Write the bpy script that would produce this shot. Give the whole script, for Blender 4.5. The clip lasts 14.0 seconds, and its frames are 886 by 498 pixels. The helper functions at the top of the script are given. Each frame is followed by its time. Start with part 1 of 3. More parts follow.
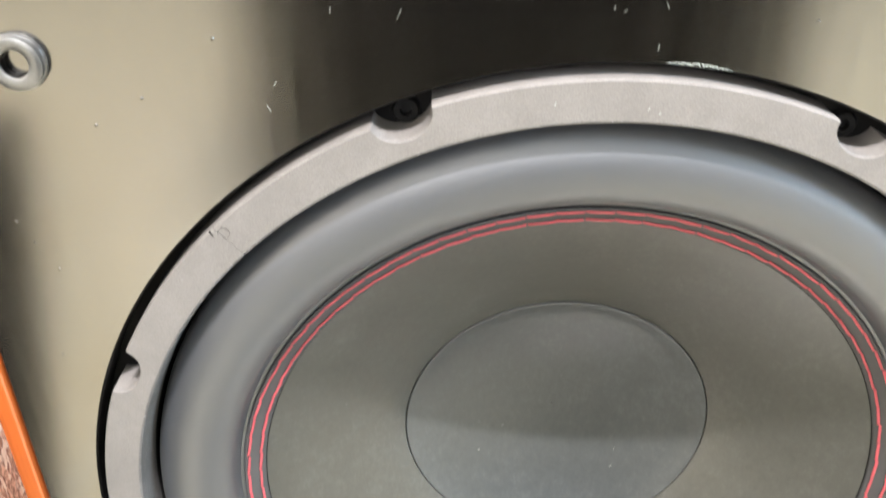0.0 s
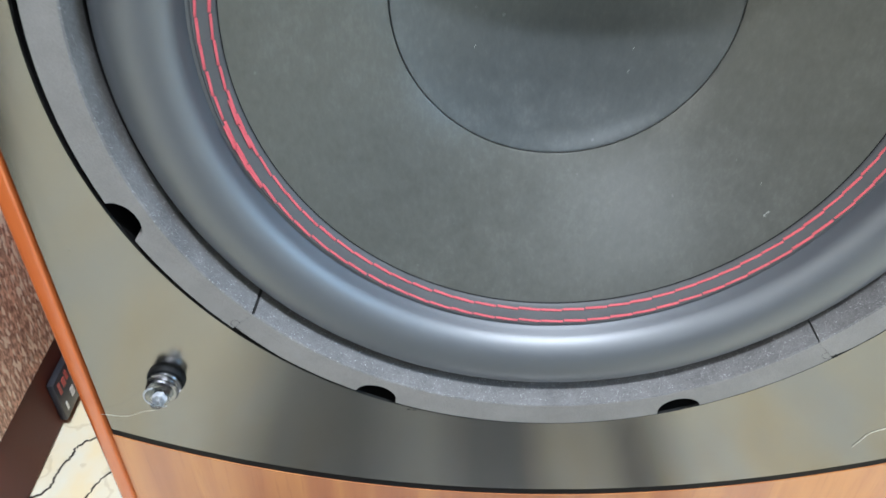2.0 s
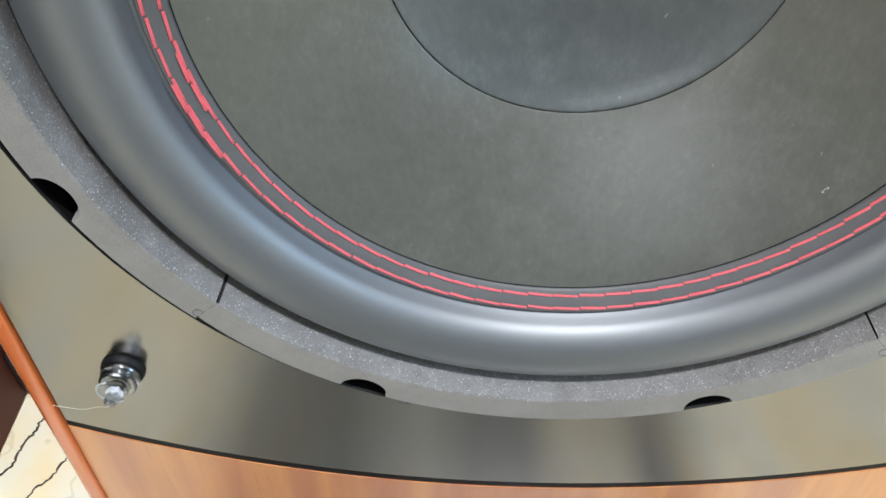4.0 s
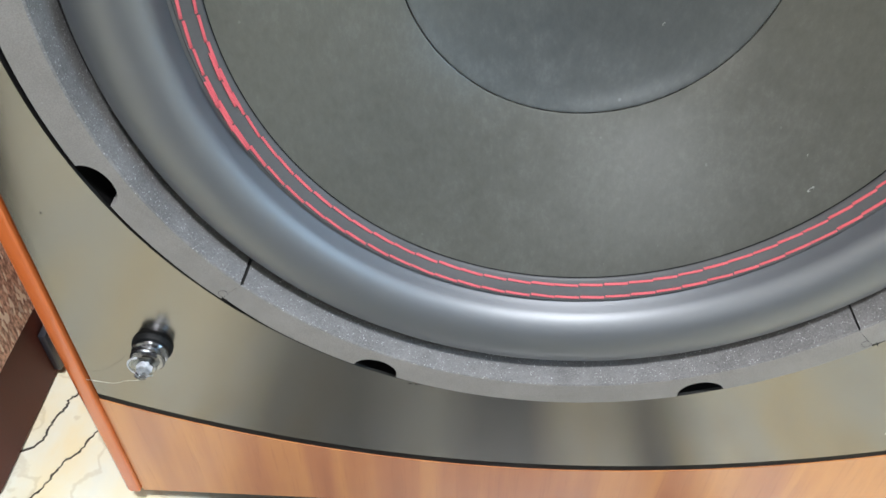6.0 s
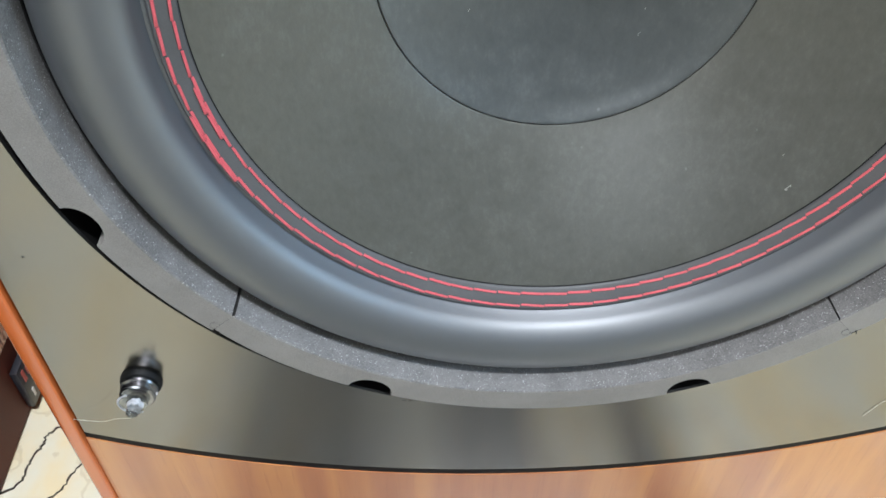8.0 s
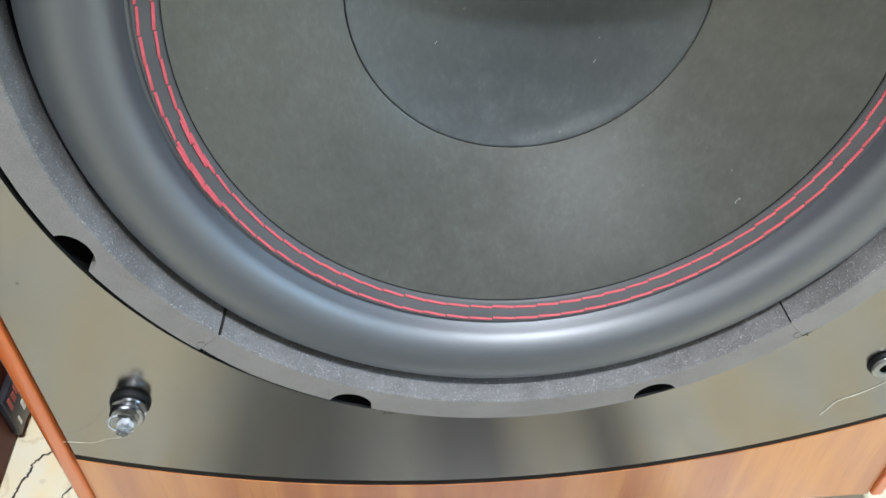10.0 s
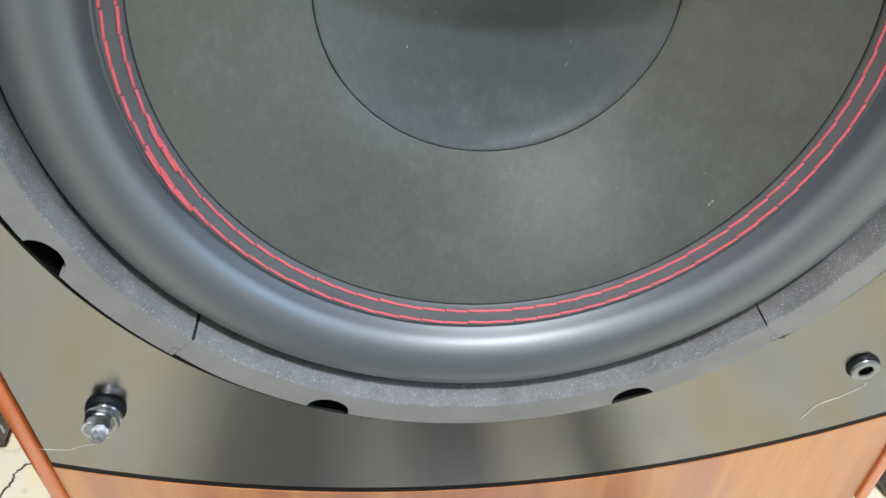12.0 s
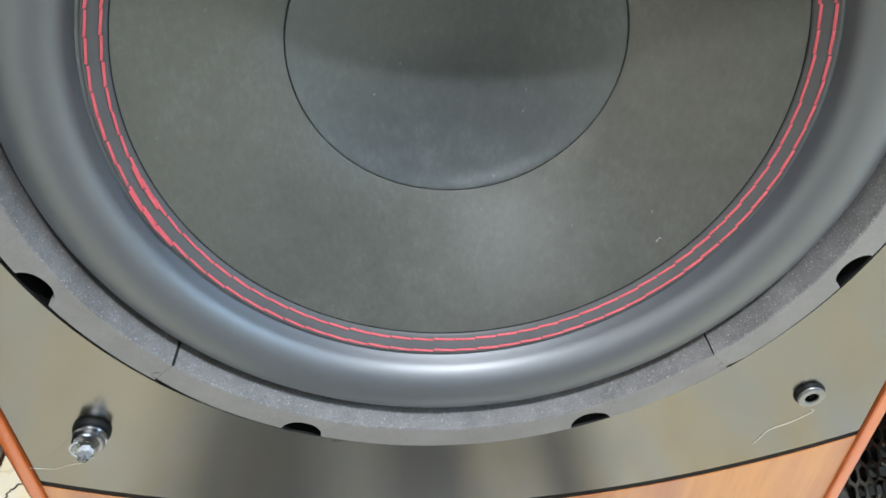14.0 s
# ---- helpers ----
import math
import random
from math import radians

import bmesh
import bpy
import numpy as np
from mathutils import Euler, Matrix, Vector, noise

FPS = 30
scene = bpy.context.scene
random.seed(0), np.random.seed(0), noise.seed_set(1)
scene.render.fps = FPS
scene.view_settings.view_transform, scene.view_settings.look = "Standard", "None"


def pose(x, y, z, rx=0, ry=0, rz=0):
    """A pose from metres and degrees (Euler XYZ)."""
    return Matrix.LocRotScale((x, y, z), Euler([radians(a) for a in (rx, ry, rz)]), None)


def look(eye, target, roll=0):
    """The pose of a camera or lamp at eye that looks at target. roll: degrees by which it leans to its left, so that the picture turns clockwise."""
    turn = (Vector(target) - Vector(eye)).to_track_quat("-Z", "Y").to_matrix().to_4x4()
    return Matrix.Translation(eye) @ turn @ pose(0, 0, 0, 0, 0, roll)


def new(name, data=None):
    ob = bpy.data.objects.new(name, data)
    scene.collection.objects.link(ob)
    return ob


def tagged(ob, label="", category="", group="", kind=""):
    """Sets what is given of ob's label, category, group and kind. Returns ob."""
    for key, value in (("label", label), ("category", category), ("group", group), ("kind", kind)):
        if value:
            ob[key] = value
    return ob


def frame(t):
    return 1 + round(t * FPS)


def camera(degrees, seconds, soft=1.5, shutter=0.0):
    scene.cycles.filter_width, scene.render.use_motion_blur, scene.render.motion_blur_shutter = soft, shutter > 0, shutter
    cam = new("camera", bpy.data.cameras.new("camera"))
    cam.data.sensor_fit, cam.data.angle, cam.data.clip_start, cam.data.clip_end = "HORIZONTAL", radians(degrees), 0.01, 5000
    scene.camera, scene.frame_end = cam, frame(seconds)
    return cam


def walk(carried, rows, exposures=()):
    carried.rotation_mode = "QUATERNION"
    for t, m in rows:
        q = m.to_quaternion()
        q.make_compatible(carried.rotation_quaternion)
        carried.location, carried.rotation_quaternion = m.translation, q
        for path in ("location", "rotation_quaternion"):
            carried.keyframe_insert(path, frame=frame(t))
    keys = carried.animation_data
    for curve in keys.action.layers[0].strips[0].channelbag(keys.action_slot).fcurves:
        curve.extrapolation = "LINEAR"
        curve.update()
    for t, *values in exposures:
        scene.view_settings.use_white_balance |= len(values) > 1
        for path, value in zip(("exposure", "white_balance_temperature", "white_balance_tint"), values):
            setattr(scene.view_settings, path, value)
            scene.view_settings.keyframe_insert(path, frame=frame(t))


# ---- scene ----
cam = camera(56.0, 14.0, soft=1.6, shutter=0.25)
ZC = 0.255  # height of the woofer's centre above the floor
ROWS = [
    (0.0, -0.0413, -0.2002, 0.2220, 59.83, 0.50, 0.08),
    (0.5, -0.0358, -0.2281, 0.1944, 58.57, 0.32, 0.81),
    (1.0, -0.0359, -0.2371, 0.1718, 56.18, 0.17, 1.57),
    (1.5, -0.0343, -0.2321, 0.1425, 52.76, -0.03, 1.38),
    (2.0, -0.0364, -0.2149, 0.1102, 50.39, -0.13, 0.90),
    (2.5, -0.0346, -0.1794, 0.0853, 47.81, -0.10, 0.14),
    (5.0, -0.0376, -0.1681, 0.0987, 44.91, -0.68, 2.52),
    (5.5, -0.0331, -0.1724, 0.0976, 45.11, -0.44, 3.18),
    (6.0, -0.0335, -0.1843, 0.1046, 45.10, -0.32, 2.67),
    (6.5, -0.0361, -0.1811, 0.1022, 44.66, -0.39, 1.68),
    (7.0, -0.0432, -0.1820, 0.0981, 44.83, -0.51, 0.06),
    (7.5, -0.0472, -0.1784, 0.1040, 44.55, -0.44, -1.27),
    (10.0, -0.0472, -0.1934, 0.1201, 46.53, -0.42, -4.50),
    (10.5, -0.0522, -0.1966, 0.1200, 47.05, -0.45, -4.82),
    (11.0, -0.0598, -0.2037, 0.1242, 47.99, -0.15, -5.00),
    (11.5, -0.0536, -0.2026, 0.1194, 47.53, -0.17, -4.83),
    (12.0, -0.0380, -0.1960, 0.1180, 47.36, -0.16, -4.68),
    (12.5, -0.0302, -0.2031, 0.1206, 47.57, 0.08, -4.70),
    (13.0, -0.0358, -0.2102, 0.1244, 47.87, -0.09, -4.66),
    (13.5, -0.0321, -0.2111, 0.1275, 48.16, -0.09, -4.36),
    (14.0, -0.0250, -0.2105, 0.1340, 49.10, -0.19, -4.34),
]
EXPOSURES = [(0.0, 0.60, 6680, 13), (0.5, 0.56, 6520, 11), (1.0, 0.48, 6430, 11), (1.5, 0.25, 6300, 10), (2.0, -0.04, 5740, 7), (2.5, -0.02, 5840, 7),
             (5.0, -0.03, 6200, 9), (7.5, -0.17, 6020, 8), (10.0, -0.10, 5980, 7), (14.0, -0.07, 6000, 7)]
walk(cam, [(t, pose(x, y, z + ZC, rx, ry, rz)) for t, x, y, z, rx, ry, rz in ROWS], EXPOSURES)

# ---- light ----
world = bpy.data.worlds.new("room_air")
world.use_nodes = True
world.node_tree.nodes["Background"].inputs[0].default_value = (0.95, 0.97, 1.0, 1)
world.node_tree.nodes["Background"].inputs[1].default_value = 0.05
scene.world = world


def area_lamp(name, eye, target, sx, sy, power, colour):
    data = bpy.data.lights.new(name, "AREA")
    data.shape, data.size, data.size_y, data.energy, data.color = "RECTANGLE", sx, sy, power, colour
    ob = new(name, data)
    ob.matrix_world = look(eye, target)
    return ob


area_lamp("ceiling_lamp", (0.24, -0.92, 2.66), (0.24, -0.92, 0.0), 0.30, 0.045, 110, (0.98, 0.98, 1.0))
area_lamp("window_light", (2.5, -1.0, 1.25), (0.0, -0.6, 0.6), 0.6, 0.7, 39, (0.48, 0.74, 1.0))
area_lamp("front_window_light", (-0.42, -3.36, 1.55), (0.0, 0.0, 0.4), 1.9, 0.8, 38, (0.96, 0.98, 1.0))
# warm fill added from the left to brighten the cone's right side
area_lamp("side_fill_light", (-2.5, -1.9, 1.4), (0.0, -0.2, 0.3), 1.1, 0.9, 26, (1.0, 0.91, 0.80))

# ---- materials ----


def tree_of(name):
    m = bpy.data.materials.new(name)
    m.use_nodes = True
    t = m.node_tree
    return m, t, t.nodes["Principled BSDF"]


def add(t, kind, **inputs):
    n = t.nodes.new(kind)
    for key, value in inputs.items():
        n.inputs[key.replace("_", " ")].default_value = value
    return n


def noise_of(t, coords, scale, detail=4.0, rough=0.55, stretch=(1, 1, 1)):
    mp = t.nodes.new("ShaderNodeMapping")
    mp.inputs["Scale"].default_value = stretch
    t.links.new(coords, mp.inputs["Vector"])
    n = add(t, "ShaderNodeTexNoise", Scale=scale, Detail=detail, Roughness=rough)
    t.links.new(mp.outputs[0], n.inputs["Vector"])
    return n.outputs["Fac"]


def ramp(t, fac, stops):
    r = t.nodes.new("ShaderNodeValToRGB")
    els = r.color_ramp.elements
    while len(els) < len(stops):
        els.new(0.5)
    for e, (p, c) in zip(els, stops):
        e.position, e.color = p, (*c, 1) if len(c) == 3 else (c[0], c[0], c[0], 1)
    t.links.new(fac, r.inputs[0])
    return r.outputs["Color"]


def mix(t, fac, a, b, blend="MIX"):
    n = t.nodes.new("ShaderNodeMix")
    n.data_type, n.blend_type = "RGBA", blend
    for s, v in ((n.inputs[0], fac), (n.inputs[6], a), (n.inputs[7], b)):
        if isinstance(v, (int, float)):
            s.default_value = v
        elif isinstance(v, tuple):
            s.default_value = (*v, 1)
        else:
            t.links.new(v, s)
    return n.outputs[2]


def bump(t, p, height, strength, distance):
    b = add(t, "ShaderNodeBump", Strength=strength, Distance=distance)
    t.links.new(height, b.inputs["Height"])
    t.links.new(b.outputs[0], p.inputs["Normal"])
    return b


def surface(name, dark, light, scale=30, fine=800, rough=(0.4, 0.55), metal=0.0, relief=0.0002, strength=0.3, stretch=(1, 1, 1), spec=0.5):
    """Two colours mixed by broad mottling and fine grain, with roughness and relief that follow the grain."""
    m, t, p = tree_of(name)
    co = t.nodes.new("ShaderNodeTexCoord").outputs["Object"]
    broad = noise_of(t, co, scale, 5, 0.6, stretch)
    grain = noise_of(t, co, fine, 3, 0.6, stretch)
    both = mix(t, 0.35, broad, grain)
    t.links.new(ramp(t, both, [(0.32, dark), (0.68, light)]), p.inputs["Base Color"])
    t.links.new(ramp(t, both, [(0.3, (rough[0],)), (0.7, (rough[1],))]), p.inputs["Roughness"])
    p.inputs["Metallic"].default_value = metal
    p.inputs["Specular IOR Level"].default_value = spec
    if relief:
        bump(t, p, grain, strength, relief)
    return m


def baffle_metal():
    """Grey-champagne metallic lacquer with a soft mirror, dust specks and faint vertical brushing."""
    m, t, p = tree_of("baffle_metal")
    co = t.nodes.new("ShaderNodeTexCoord").outputs["Object"]
    broad = noise_of(t, co, 9, 4)
    brush = noise_of(t, co, 260, 3, 0.6, (1, 1, 0.06))
    dust = noise_of(t, co, 420, 2, 0.5)
    base = ramp(t, broad, [(0.3, (0.255, 0.245, 0.230)), (0.7, (0.295, 0.284, 0.268))])
    speck = ramp(t, dust, [(0.73, (0.0,)), (0.79, (0.5,))])
    t.links.new(mix(t, speck, base, (0.40, 0.39, 0.36)), p.inputs["Base Color"])
    t.links.new(ramp(t, brush, [(0.3, (0.155,)), (0.7, (0.20,))]), p.inputs["Roughness"])
    p.inputs["Metallic"].default_value = 1.0
    bump(t, p, mix(t, 0.5, brush, speck), 0.06, 0.0002)
    return m


def veneer(name, tones, across, rough=0.28):
    """Lacquered wood veneer with upright grain: across gives the axis that the stripes cross."""
    m, t, p = tree_of(name)
    co = t.nodes.new("ShaderNodeTexCoord").outputs["Object"]
    st = (1, 0.05, 0.05) if across == "x" else (0.4, 0.4, 0.05)
    stripes = noise_of(t, co, 26, 4, 0.5, st)
    figure = noise_of(t, co, 14, 4, 0.6, (1, 1, 0.5))
    pores = noise_of(t, co, 900, 3, 0.6, (1, 1, 0.04))
    c = ramp(t, mix(t, 0.22, stripes, figure), [(0.34, tones[0]), (0.45, tones[1]), (0.54, tones[2]), (0.62, tones[1]), (0.74, tones[0])])
    c = mix(t, ramp(t, pores, [(0.55, (0.0,)), (0.75, (0.3,))]), c, tones[0])
    t.links.new(c, p.inputs["Base Color"])
    p.inputs["Roughness"].default_value = rough
    p.inputs["Coat Weight"].default_value = 0.9
    p.inputs["Coat Roughness"].default_value = 0.16
    bump(t, p, pores, 0.08, 0.0001)
    return m


def sparkle(name, dark, light, glint, scale, rough=0.6, cover=0.72, relief=0.0004, strength=0.8, glints=0.8, patchy=0.25, stretch=(1, 1, 1)):
    """Granular dark surface with scattered bright grains."""
    m, t, p = tree_of(name)
    co = t.nodes.new("ShaderNodeTexCoord").outputs["Object"]
    grain = noise_of(t, co, scale, 3, 0.65, stretch)
    broad = noise_of(t, co, 70, 6, 0.7)
    v = add(t, "ShaderNodeTexVoronoi", Scale=scale * glints)
    squeeze = t.nodes.new("ShaderNodeMapping")
    squeeze.inputs["Scale"].default_value = stretch
    t.links.new(co, squeeze.inputs["Vector"])
    t.links.new(squeeze.outputs[0], v.inputs["Vector"])
    pick = ramp(t, v.outputs["Color"], [(cover, (0.0,)), (min(cover + 0.06, 1.0), (1.0,))])
    base = ramp(t, mix(t, patchy, grain, broad), [(0.40, dark), (0.60, light)])
    t.links.new(mix(t, pick, base, glint), p.inputs["Base Color"])
    t.links.new(mix(t, pick, (rough, rough, rough), (0.3, 0.3, 0.3)), p.inputs["Roughness"])
    bump(t, p, mix(t, 0.5, grain, v.outputs["Distance"]), strength, relief)
    return m


def cone_leather(name, dark, light, dust):
    """Dark pressed fibre with cloudy dust and a few pale specks."""
    m, t, p = tree_of(name)
    co = t.nodes.new("ShaderNodeTexCoord").outputs["Object"]
    cloud = noise_of(t, co, 26, 6, 0.65)
    smear = noise_of(t, co, 110, 7, 0.75)
    grain = noise_of(t, co, 1100, 3, 0.6)
    spots = noise_of(t, co, 380, 1, 0.4)
    fibre = noise_of(t, co, 520, 5, 0.75, (1, 1, 0.45))
    c = ramp(t, mix(t, 0.36, mix(t, 0.5, cloud, smear), fibre), [(0.38, dark), (0.62, light)])
    c = mix(t, ramp(t, spots, [(0.80, (0.0,)), (0.84, (0.4,))]), c, dust)
    c = mix(t, ramp(t, mix(t, 0.36, mix(t, 0.5, cloud, smear), fibre), [(0.52, (0.0,)), (0.74, (0.26,))]), c, dust)
    t.links.new(c, p.inputs["Base Color"])
    t.links.new(ramp(t, smear, [(0.3, (0.28,)), (0.7, (0.39,))]), p.inputs["Roughness"])
    p.inputs["Specular IOR Level"].default_value = 0.65
    bump(t, p, mix(t, 0.4, grain, smear), 0.25, 0.0002)
    return m


def marble():
    """Cream marble-look tile with pale grey clouds and yellow bands, and shade painted in before the speaker."""
    m, t, p = tree_of("marble")
    co = t.nodes.new("ShaderNodeTexCoord").outputs["Object"]
    bands = noise_of(t, co, 13, 5, 0.55, (1.6, 0.7, 1))
    cloud = noise_of(t, co, 40, 5, 0.6)
    c = ramp(t, mix(t, 0.25, bands, cloud), [(0.36, (0.62, 0.62, 0.56)), (0.47, (0.70, 0.67, 0.54)), (0.60, (0.74, 0.63, 0.40)), (0.72, (0.65, 0.62, 0.52))])
    vein = add(t, "ShaderNodeTexWave", Scale=9.0, Distortion=14.0, Detail=5.0)
    vein.inputs["Detail Scale"].default_value = 2.0
    t.links.new(co, vein.inputs["Vector"])
    c = mix(t, ramp(t, vein.outputs["Fac"], [(0.0, (0.35,)), (0.05, (0.0,))]), c, (0.45, 0.36, 0.22))
    # shade painted into the floor: broad grey streaks along y, mirrored by the panel
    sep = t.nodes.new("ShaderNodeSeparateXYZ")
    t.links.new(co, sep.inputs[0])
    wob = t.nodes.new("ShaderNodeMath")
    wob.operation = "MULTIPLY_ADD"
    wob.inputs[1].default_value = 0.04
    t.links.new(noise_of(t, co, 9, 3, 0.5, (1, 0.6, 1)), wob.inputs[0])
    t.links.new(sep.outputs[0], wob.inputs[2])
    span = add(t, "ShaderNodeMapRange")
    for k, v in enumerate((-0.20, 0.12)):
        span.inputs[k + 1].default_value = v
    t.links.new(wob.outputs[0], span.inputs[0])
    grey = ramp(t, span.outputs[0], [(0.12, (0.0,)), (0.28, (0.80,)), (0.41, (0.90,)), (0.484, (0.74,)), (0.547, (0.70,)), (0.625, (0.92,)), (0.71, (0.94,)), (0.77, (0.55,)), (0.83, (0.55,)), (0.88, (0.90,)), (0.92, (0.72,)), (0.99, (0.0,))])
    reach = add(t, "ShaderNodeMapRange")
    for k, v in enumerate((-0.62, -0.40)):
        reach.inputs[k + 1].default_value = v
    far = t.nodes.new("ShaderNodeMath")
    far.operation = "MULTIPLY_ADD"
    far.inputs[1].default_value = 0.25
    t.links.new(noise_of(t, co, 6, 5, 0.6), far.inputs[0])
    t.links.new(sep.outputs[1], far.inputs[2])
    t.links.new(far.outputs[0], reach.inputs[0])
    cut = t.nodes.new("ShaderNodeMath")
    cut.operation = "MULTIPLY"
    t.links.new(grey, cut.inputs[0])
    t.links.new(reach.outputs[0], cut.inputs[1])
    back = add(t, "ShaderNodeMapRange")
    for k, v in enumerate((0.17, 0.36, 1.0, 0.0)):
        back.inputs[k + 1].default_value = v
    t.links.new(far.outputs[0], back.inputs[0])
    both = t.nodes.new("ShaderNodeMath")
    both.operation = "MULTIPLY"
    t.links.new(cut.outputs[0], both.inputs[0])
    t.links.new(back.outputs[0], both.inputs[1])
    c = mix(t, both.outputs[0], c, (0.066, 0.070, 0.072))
    t.links.new(c, p.inputs["Base Color"])
    p.inputs["Roughness"].default_value = 0.24
    return m


BAFFLE = baffle_metal()
WOOD = veneer("veneer", ((0.29, 0.088, 0.036), (0.42, 0.152, 0.058), (0.53, 0.220, 0.072)), "x")
WOOD_EDGE = veneer("veneer_edge", ((0.38, 0.065, 0.014), (0.52, 0.110, 0.022), (0.58, 0.140, 0.032)), "z", 0.24)
FOAM = sparkle("foam_gasket", (0.188, 0.175, 0.164), (0.250, 0.234, 0.221), (0.36, 0.36, 0.36), 2400, 0.66, 0.975, 0.0002, 0.35, 0.9, 0.35)
FOAM_CUT = sparkle("foam_cut", (0.105, 0.100, 0.098), (0.200, 0.193, 0.190), (0.46, 0.46, 0.46), 1900, 0.46, 0.85, 0.0004, 0.5, 1.9, 0.45)
RUBBER = surface("rubber", (0.018, 0.022, 0.030), (0.026, 0.031, 0.041), 20, 900, (0.52, 0.60), 0, 0.00005, 0.12, spec=1.0)
RUBBER.node_tree.nodes["Principled BSDF"].inputs["Coat Weight"].default_value = 1.0
RUBBER.node_tree.nodes["Principled BSDF"].inputs["Coat Roughness"].default_value = 0.5
RUBBER.node_tree.nodes["Principled BSDF"].inputs["Coat IOR"].default_value = 2.05
RUBBER.node_tree.nodes["Principled BSDF"].inputs["Specular Tint"].default_value = (0.90, 0.94, 1.0, 1)
CONE = cone_leather("cone_fibre", (0.058, 0.058, 0.050), (0.084, 0.084, 0.074), (0.175, 0.178, 0.170))
CAP = cone_leather("cap_fibre", (0.052, 0.057, 0.058), (0.076, 0.083, 0.084), (0.18, 0.192, 0.198))
BAND = surface("stitched_band", (0.058, 0.057, 0.059), (0.080, 0.079, 0.081), 60, 1200, (0.45, 0.58), 0, 0.0001, 0.3)
THREAD = surface("red_thread", (0.50, 0.058, 0.080), (0.72, 0.155, 0.175), 120, 2500, (0.5, 0.65), 0, 0.0002, 0.6)
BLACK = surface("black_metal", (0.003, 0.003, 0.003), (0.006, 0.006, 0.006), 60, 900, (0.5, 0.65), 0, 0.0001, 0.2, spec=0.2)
DARK_INSIDE = surface("dark_inside", (0.006, 0.006, 0.006), (0.012, 0.012, 0.012), 30, 400, (0.7, 0.9))
SEAM = surface("seam_shadow_grey", (0.020, 0.019, 0.019), (0.035, 0.034, 0.033), 60, 900, (0.7, 0.9), 0, 0)
GREY_RING = surface("grey_plated_ring", (0.24, 0.24, 0.24), (0.36, 0.36, 0.35), 120, 1500, (0.3, 0.42), 0.85, 0.0001, 0.2)
LINT = surface("grey_lint", (0.26, 0.26, 0.25), (0.40, 0.40, 0.38), 300, 2000, (0.7, 0.9), 0, 0)
CHIP = surface("chipped_edge", (0.30, 0.34, 0.31), (0.50, 0.54, 0.50), 300, 2000, (0.5, 0.7), 0, 0)
BORE = surface("dull_bore", (0.012, 0.012, 0.014), (0.05, 0.05, 0.055), 300, 2000, (0.2, 0.35), 1.0, 0)
HAIR = surface("dry_glue", (0.60, 0.56, 0.44), (0.75, 0.72, 0.60), 200, 2000, (0.3, 0.5), 0, 0)
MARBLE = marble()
VEIN = surface("dark_vein", (0.012, 0.010, 0.008), (0.05, 0.04, 0.025), 200, 1500, (0.4, 0.7), 0, 0)
CLOTH = sparkle("glitter_cloth", (0.25, 0.125, 0.085), (0.86, 0.58, 0.42), (0.98, 0.86, 0.72), 900, 0.58, 0.68, 0.0004, 0.5, 0.8, 0.12, (1, 1, 0.32))
BROWN = surface("brown_lacquer", (0.075, 0.020, 0.013), (0.11, 0.032, 0.021), 14, 700, (0.5, 0.62), 0, 0.0001, 0.25, spec=0.2)
PLATE = surface("plate_black", (0.012, 0.012, 0.016), (0.03, 0.03, 0.036), 80, 900, (0.25, 0.4), 0, 0.0001, 0.2)
RED_INK = surface("red_ink", (0.35, 0.05, 0.04), (0.5, 0.10, 0.08), 300, 2000, (0.4, 0.5), 0, 0)
WHITE_INK = surface("white_ink", (0.65, 0.65, 0.62), (0.8, 0.8, 0.78), 300, 2000, (0.35, 0.5), 0, 0)
GRILLE = surface("black_grille_steel", (0.008, 0.008, 0.008), (0.016, 0.015, 0.014), 60, 900, (0.14, 0.26), 0, 0.0001, 0.2)
RAIL = surface("worn_grey_rail", (0.05, 0.05, 0.048), (0.16, 0.155, 0.145), 110, 900, (0.35, 0.6), 0.3, 0.0002, 0.4)
PAINT = surface("wall_paint", (0.46, 0.46, 0.45), (0.54, 0.54, 0.52), 3, 300, (0.7, 0.85), 0, 0.0003, 0.1)
CEILING = surface("ceiling_paint", (0.76, 0.76, 0.74), (0.82, 0.82, 0.80), 3, 300, (0.8, 0.9), 0, 0.0003, 0.1)
DARK_BLOCK = surface("dark_block_paint", (0.006, 0.004, 0.003), (0.011, 0.007, 0.005), 12, 300, (0.7, 0.85), 0, 0.0002, 0.2, (1, 1, 0.1), spec=0.15)
SCREW = surface("black_zinc_screw", (0.006, 0.006, 0.006), (0.016, 0.016, 0.016), 300, 1500, (0.3, 0.45), 0, 0.0004, 0.8, spec=0.15)
GUNMETAL = surface("dark_plated_ring", (0.22, 0.22, 0.23), (0.42, 0.42, 0.44), 120, 1500, (0.16, 0.28), 1.0, 0.0001, 0.2)
FROSTED = surface("frosted_plastic", (0.26, 0.27, 0.29), (0.62, 0.63, 0.66), 700, 1800, (0.2, 0.45), 0, 0.0003, 0.6)
BLACK_BLOCK = surface("matt_black_block", (0.006, 0.005, 0.005), (0.012, 0.010, 0.009), 40, 700, (0.6, 0.75), 0, 0.0001, 0.2, spec=0.2)


